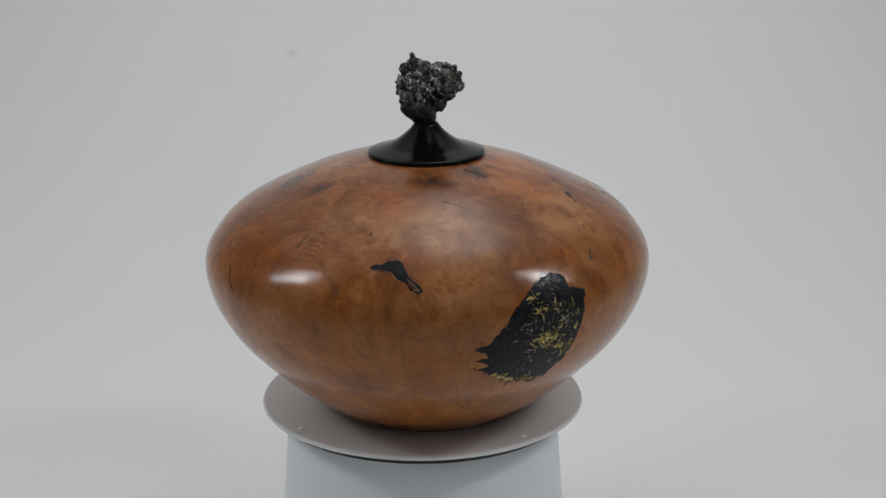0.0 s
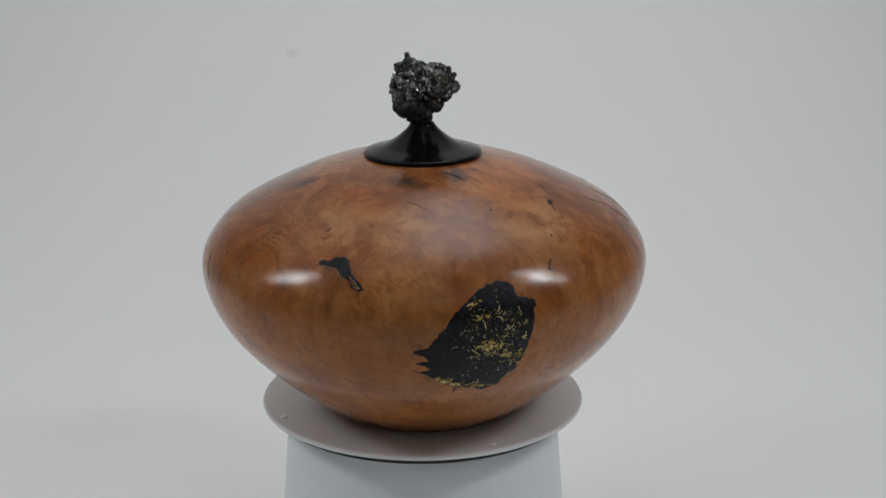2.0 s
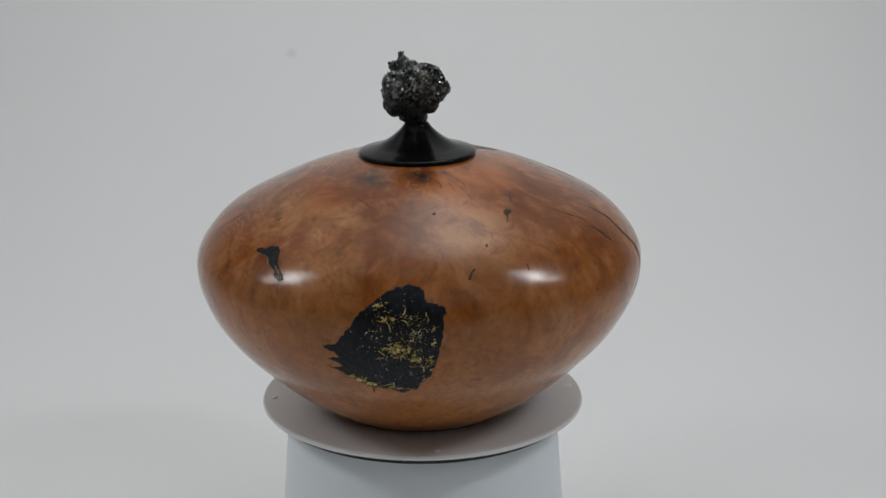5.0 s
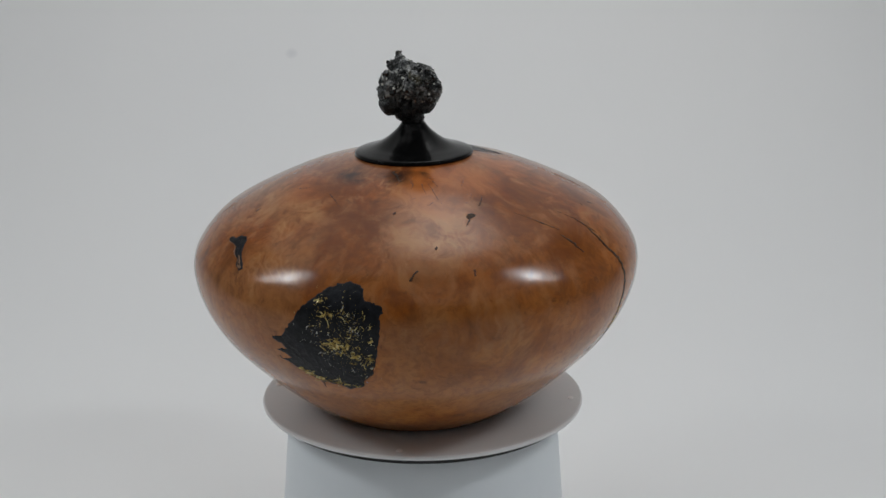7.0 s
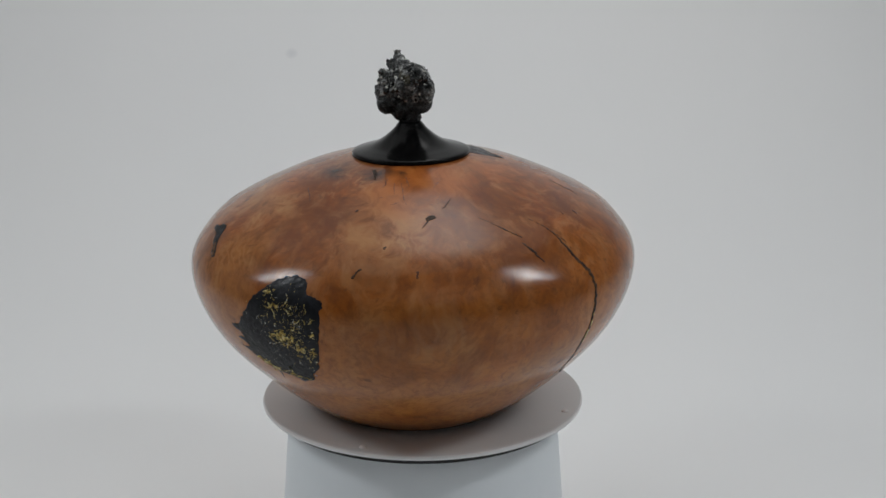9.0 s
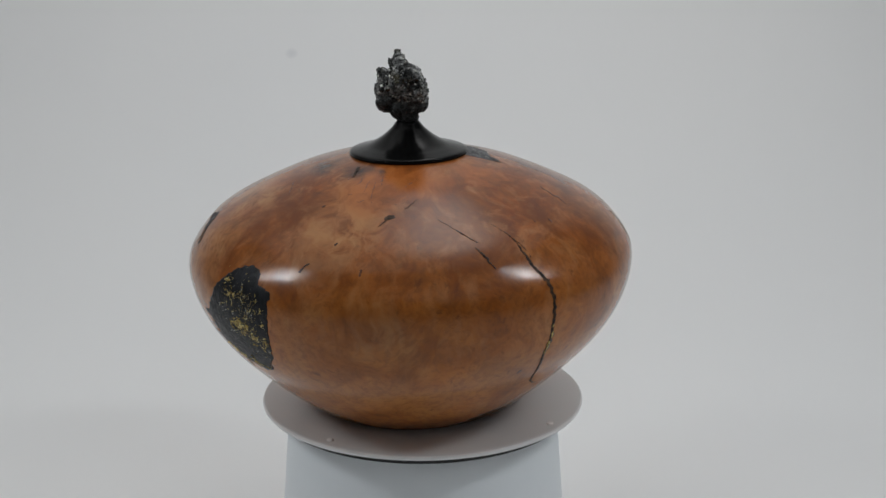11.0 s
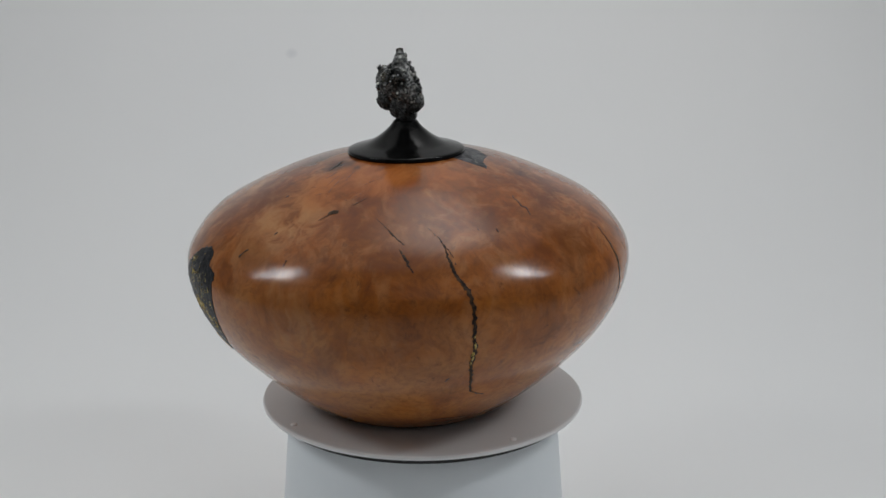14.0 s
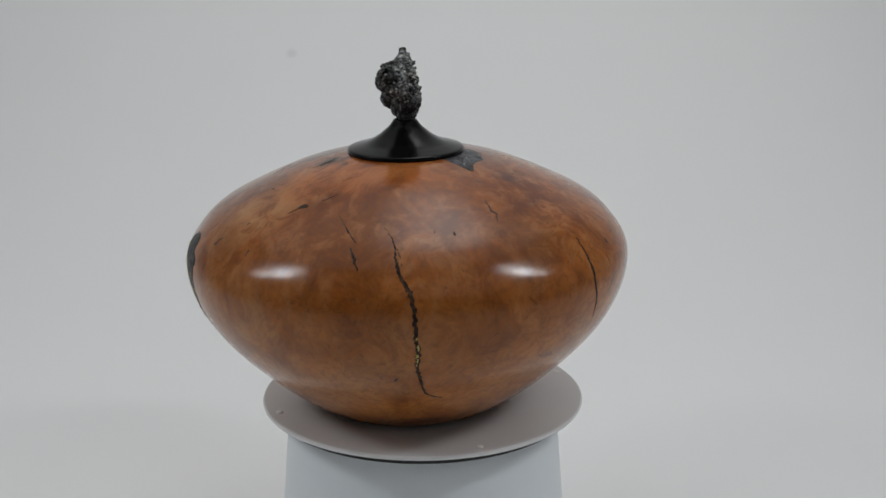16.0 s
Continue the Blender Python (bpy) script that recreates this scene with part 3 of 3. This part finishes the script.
for k, (a, b, length, wide) in enumerate([(21.15, 78.6, 1.5, 0.75), (20.85, 74.8, 1.0, 0.85), (20.95, 72.0, 1.1, 0.7), (20.75, 69.6, 0.6, 0.5), (20.75, 83.2, 0.5, 0.45)]):
    crack("gold_filling", [(a, b + length), (a + 0.12, b), (a - 0.05, b - length)], [wide * 0.6, wide, wide * 0.5], GOLD, "gold filling in the long crack", rough=0.0004, proud=0.00026, seed=9 + 0.3 * k)
crack("crack", [(-5.2, 137.5), (-0.9, 131.5), (0.8, 128.6), (4.2, 122.9)], [0.25, 0.4, 0.8, 0.5], CRACK_FILL, DARK, seed=11)
crack("crack", [(2.9, 121.4), (4.6, 116), (5.6, 113), (6.6, 110.1)], [0.5, 1.2, 1.0, 0.3], CRACK_FILL, DARK, rough=0.0004, seed=12)
crack("crack", [(71.0, 113.2), (70.8, 106.3), (70.6, 99), (71.0, 92.5), (72.4, 84.3), (73.2, 77)], [0.5, 1.0, 1.5, 1.5, 1.0, 0.4], CRACK_FILL, DARK, seed=13)
crack("crack", [(79.6, 101.5), (79.4, 95.2)], [0.4, 0.3], FAINT, DARK, seed=14)
crack("crack", [(51.2, 143.5), (49.9, 137.2), (50.5, 134.6), (48.9, 130.6)], [0.5, 0.9, 0.8, 0.4], BARK, DARK, seed=15)
crack("crack", [(-83.6, 151.8), (-78, 148.8), (-74.1, 145.5)], [0.3, 0.5, 0.25], BARK, DARK, seed=16)
crack("crack", [(-107.7, 149.4), (-103.2, 150.2), (-98.9, 152.6)], [0.2, 0.3, 0.2], FAINT, DARK, seed=17)
crack("crack", [(-58, 173.5), (-55, 171.0), (-50.8, 165.3)], [1.6, 1.4, 0.5], CRACK_FILL, DARK, rough=0.0005, seed=18)
crack("crack", [(-149.6, 103.5), (-147.8, 100.1), (-145.9, 95.5), (-144.2, 93.5)], [0.5, 0.7, 0.8, 0.5], CRACK_FILL, DARK, seed=19)
crack("crack", [(-128.8, 119.7), (-128.5, 122.2), (-128.6, 125.3)], [0.9, 0.5, 0.5], CRACK_FILL, DARK, seed=20)
crack("crack", [(-16.4, 145.2), (-14.4, 147.2), (-12.0, 150.2)], [0.5, 0.6, 0.3], FAINT, "faint reddish crack", rough=0.0002, seed=21)
crack("crack", [(14, 20.5), (22, 19.5), (31.3, 18.4)], [0.5, 1.2, 0.6], CRACK_FILL, DARK, seed=22)
filled("knot", [(-24.0, 139.6), (-22.6, 141.3), (-20.4, 141.0), (-19.7, 139.3), (-21.6, 138.7), (-23.2, 138.0)], CRACK_FILL, "small dark knot hole", rough=0.0005, step=0.00025, seed=23)
crack("crack", [(-25.2, 133.9), (-24.0, 136.0), (-22.7, 138.2)], [0.3, 0.6, 0.7], BARK, DARK, seed=24)
crack("knot", [(-43.6, 109.6), (-42.8, 111.6), (-42.0, 113.0)], [1.0, 0.8, 1.1], CRACK_FILL, "short dark pit", rough=0.0004, seed=26)
for k, (a, b, w, fill) in enumerate([(-27.6, 111.0, 1.2, FAINT), (33.3, 126.4, 1.0, BARK), (-107.9, 131.8, 1.0, CRACK_FILL), (-36.3, 123.2, 0.7, BARK), (15.2, 60.2, 0.7, CRACK_FILL), (83.7, 106.5, 1.2, CRACK_FILL),
                                     (27.5, 128.5, 0.6, FAINT), (-50.0, 143.4, 0.7, BARK)]):
    crack("pit", [(a - 0.1, b - 0.7), (a + 0.1, b + 0.7)], [w, w * 0.8], fill, "tiny dark pit in the wood", rough=0.0004, seed=30 + k)

STRAND = dark_resin("red_strand", (0.120, 0.030, 0.007), (0.200, 0.058, 0.014), 0.5)
rng = np.random.default_rng(77)
for k in range(9):
    a, top = -51 + 2.6 * k + rng.normal(0, 0.8), rng.uniform(163, 172)
    low, lean = top - rng.uniform(5, 17), rng.normal(1.2, 2.2)
    crack("strand", [(a, top), (a + 0.4 * lean, 0.6 * top + 0.4 * low), (a + lean, low)], [0.2, rng.uniform(0.25, 0.6), 0.15], STRAND, "fine dark red strand in the wood", rough=0.0003, proud=0.00005, seed=60 + k)
for k in range(7):
    a, b = rng.uniform(-46, -14), rng.uniform(146, 163)
    crack("strand", [(a, b), (a + 2.0, b + rng.normal(1.2, 1)), (a + 4.5, b + rng.normal(2.5, 1.4))], [0.15, rng.uniform(0.25, 0.5), 0.15], STRAND, "fine dark red strand in the wood", rough=0.0003, proud=0.00005, seed=80 + k)

# ---- lid and finial stone ----
BRIM = 0.1096
lid_line = [(r / 1000, BRIM + h / 1000) for r, h in smooth_line([(24.3, -0.6), (24.7, -0.1), (24.7, 0.7), (24.1, 1.5), (20.5, 2.6), (16, 4.0), (11.5, 6.5), (7.4, 9.9), (5.7, 11.9), (5.0, 12.9), (4.4, 13.4)], 64)]
lid_line = [(0, BRIM - 0.006), (0.0188, BRIM - 0.006), (0.0190, BRIM + 0.0003), (0.0215, BRIM - 0.0001), (0.0238, BRIM - 0.0006)] + lid_line + [(0.003, BRIM + 0.0135), (0, BRIM + 0.0135)]
part("lid", lathe(lid_line, 128), EBONY, vessel, "black ebonised lid flaring from a narrow neck")

# overlapping lumps of the stone: x, y, z, radius in millimetres
LUMPS = np.array([(0, 0.6, 125.5, 4.5), (3.5, -0.3, 142.8, 4.5), (-2.4, -0.9, 127.9, 6.2), (-5.5, -7.5, 130.8, 5.0), (2.9, 2.3, 131, 5.8), (7.1, 1.5, 136.9, 5.9), (-4.7, 3.1, 134, 3.0),
                  (11.7, 0.4, 138.2, 3.7), (-6.9, -8.1, 135.7, 3.8), (-3.9, -4.3, 138.6, 7.7), (-5.0, -1.9, 148.9, 2.8), (6.4, -2, 140.2, 7.5), (-7.6, -2.2, 144.9, 3.5), (-1.9, 1.8, 138.4, 3.5), (-2.2, -1.4, 142.3, 5.1), (-3.2, -2.2, 147.0, 3.0), (-1.0, -1.8, 145.4, 3.2)]) / 1000


def stone():
    bm = bmesh.new()
    bmesh.ops.create_icosphere(bm, subdivisions=6, radius=1)
    heart = np.array((0.0005, -0.0015, 0.1365))
    ways = np.array([v.co for v in bm.verts])
    ways /= np.linalg.norm(ways, axis=1)[:, None]
    reach = np.full(len(ways), 0.002)
    for lump in LUMPS:
        gap = heart - lump[:3]
        b = ways @ gap
        c = gap @ gap - lump[3] ** 2
        root = b * b - c
        far = np.where(root > 0, -b + np.sqrt(np.maximum(root, 0)), 0)
        reach = np.maximum(reach, far)
    places = heart + ways * (reach[:, None] - 0.0003)
    tops = []
    for v, place, way in zip(bm.verts, places, ways):
        p = Vector(place)
        f = 0.45 + 0.55 * min(1.0, max(0.0, (p.z - 0.128) / 0.008))
        out = Vector(way)
        # angular chunks of two sizes, each cut flat and tilted its own way
        bump = 0.0
        for scale, depth in ((185, 0.50), (560, 0.42)):
            seed = noise.voronoi(p * scale)[1][0]
            lean = out + 0.8 * noise.noise_vector(seed * 9.7)
            bump += depth * max(-0.6, min(0.32, (seed - p * scale).dot(lean))) / scale
        bump += 0.0003 * noise.fractal(p * 420, 0.8, 2.2, 4)
        v.co = p + out * bump * f
    bm.normal_update()
    rng = np.random.default_rng(5)
    picks = [v for v in bm.verts if v.co.z > 0.132]
    spots = [(picks[i].co.copy(), picks[i].normal.copy()) for i in rng.choice(len(picks), 560, replace=False)]
    body = part("finial_stone", bm, STONE, vessel, "rough black and grey mineral with glinting crystals", smooth=False)
    # the second set's glints are pale colour, hardly reflection
    for name, share, fill, label, size in (("crystal_crust", slice(0, 200), CRYSTAL, "black blocky crystals", 0.00070), ("crystal_glitter", slice(200, 380), GLINT, "silvery crystal faces, pale in colour for their glint", 0.00046)):
        bm = bmesh.new()
        for at, normal in spots[share]:
            w = size * min(2.2, rng.lognormal(0, 0.4))
            m = Matrix.Translation(at + normal * w * 0.1) @ pose(0, 0, 0, *rng.uniform(0, 360, 3)) @ Matrix.Diagonal((w, w * rng.uniform(0.6, 1.1), w * rng.uniform(0.5, 1.2), 1))
            chunk = bmesh.ops.create_icosphere(bm, subdivisions=1, radius=1)["verts"]
            for v in chunk:
                v.co = m @ (v.co * rng.uniform(0.65, 1.25))
        tagged(part(name, bm, fill, body, label, smooth=False), kind="stuff")


stone()


# ---- what turns ----
def motions():
    rate = -6.781
    rows, disc = [], []
    tilt = pose(0, 0, 0, 0.894, -0.304, 0)
    for k in range(33):
        t = k * 0.5
        turn = pose(0, 0, 0, 0, 0, rate * t)
        rows.append((t, turn @ pose(0.00276, -0.00445, 0) @ tilt))
        disc.append((t, pose(0, 0, UP) @ turn))
    walk(vessel, rows)
    walk(platter, disc)


motions()
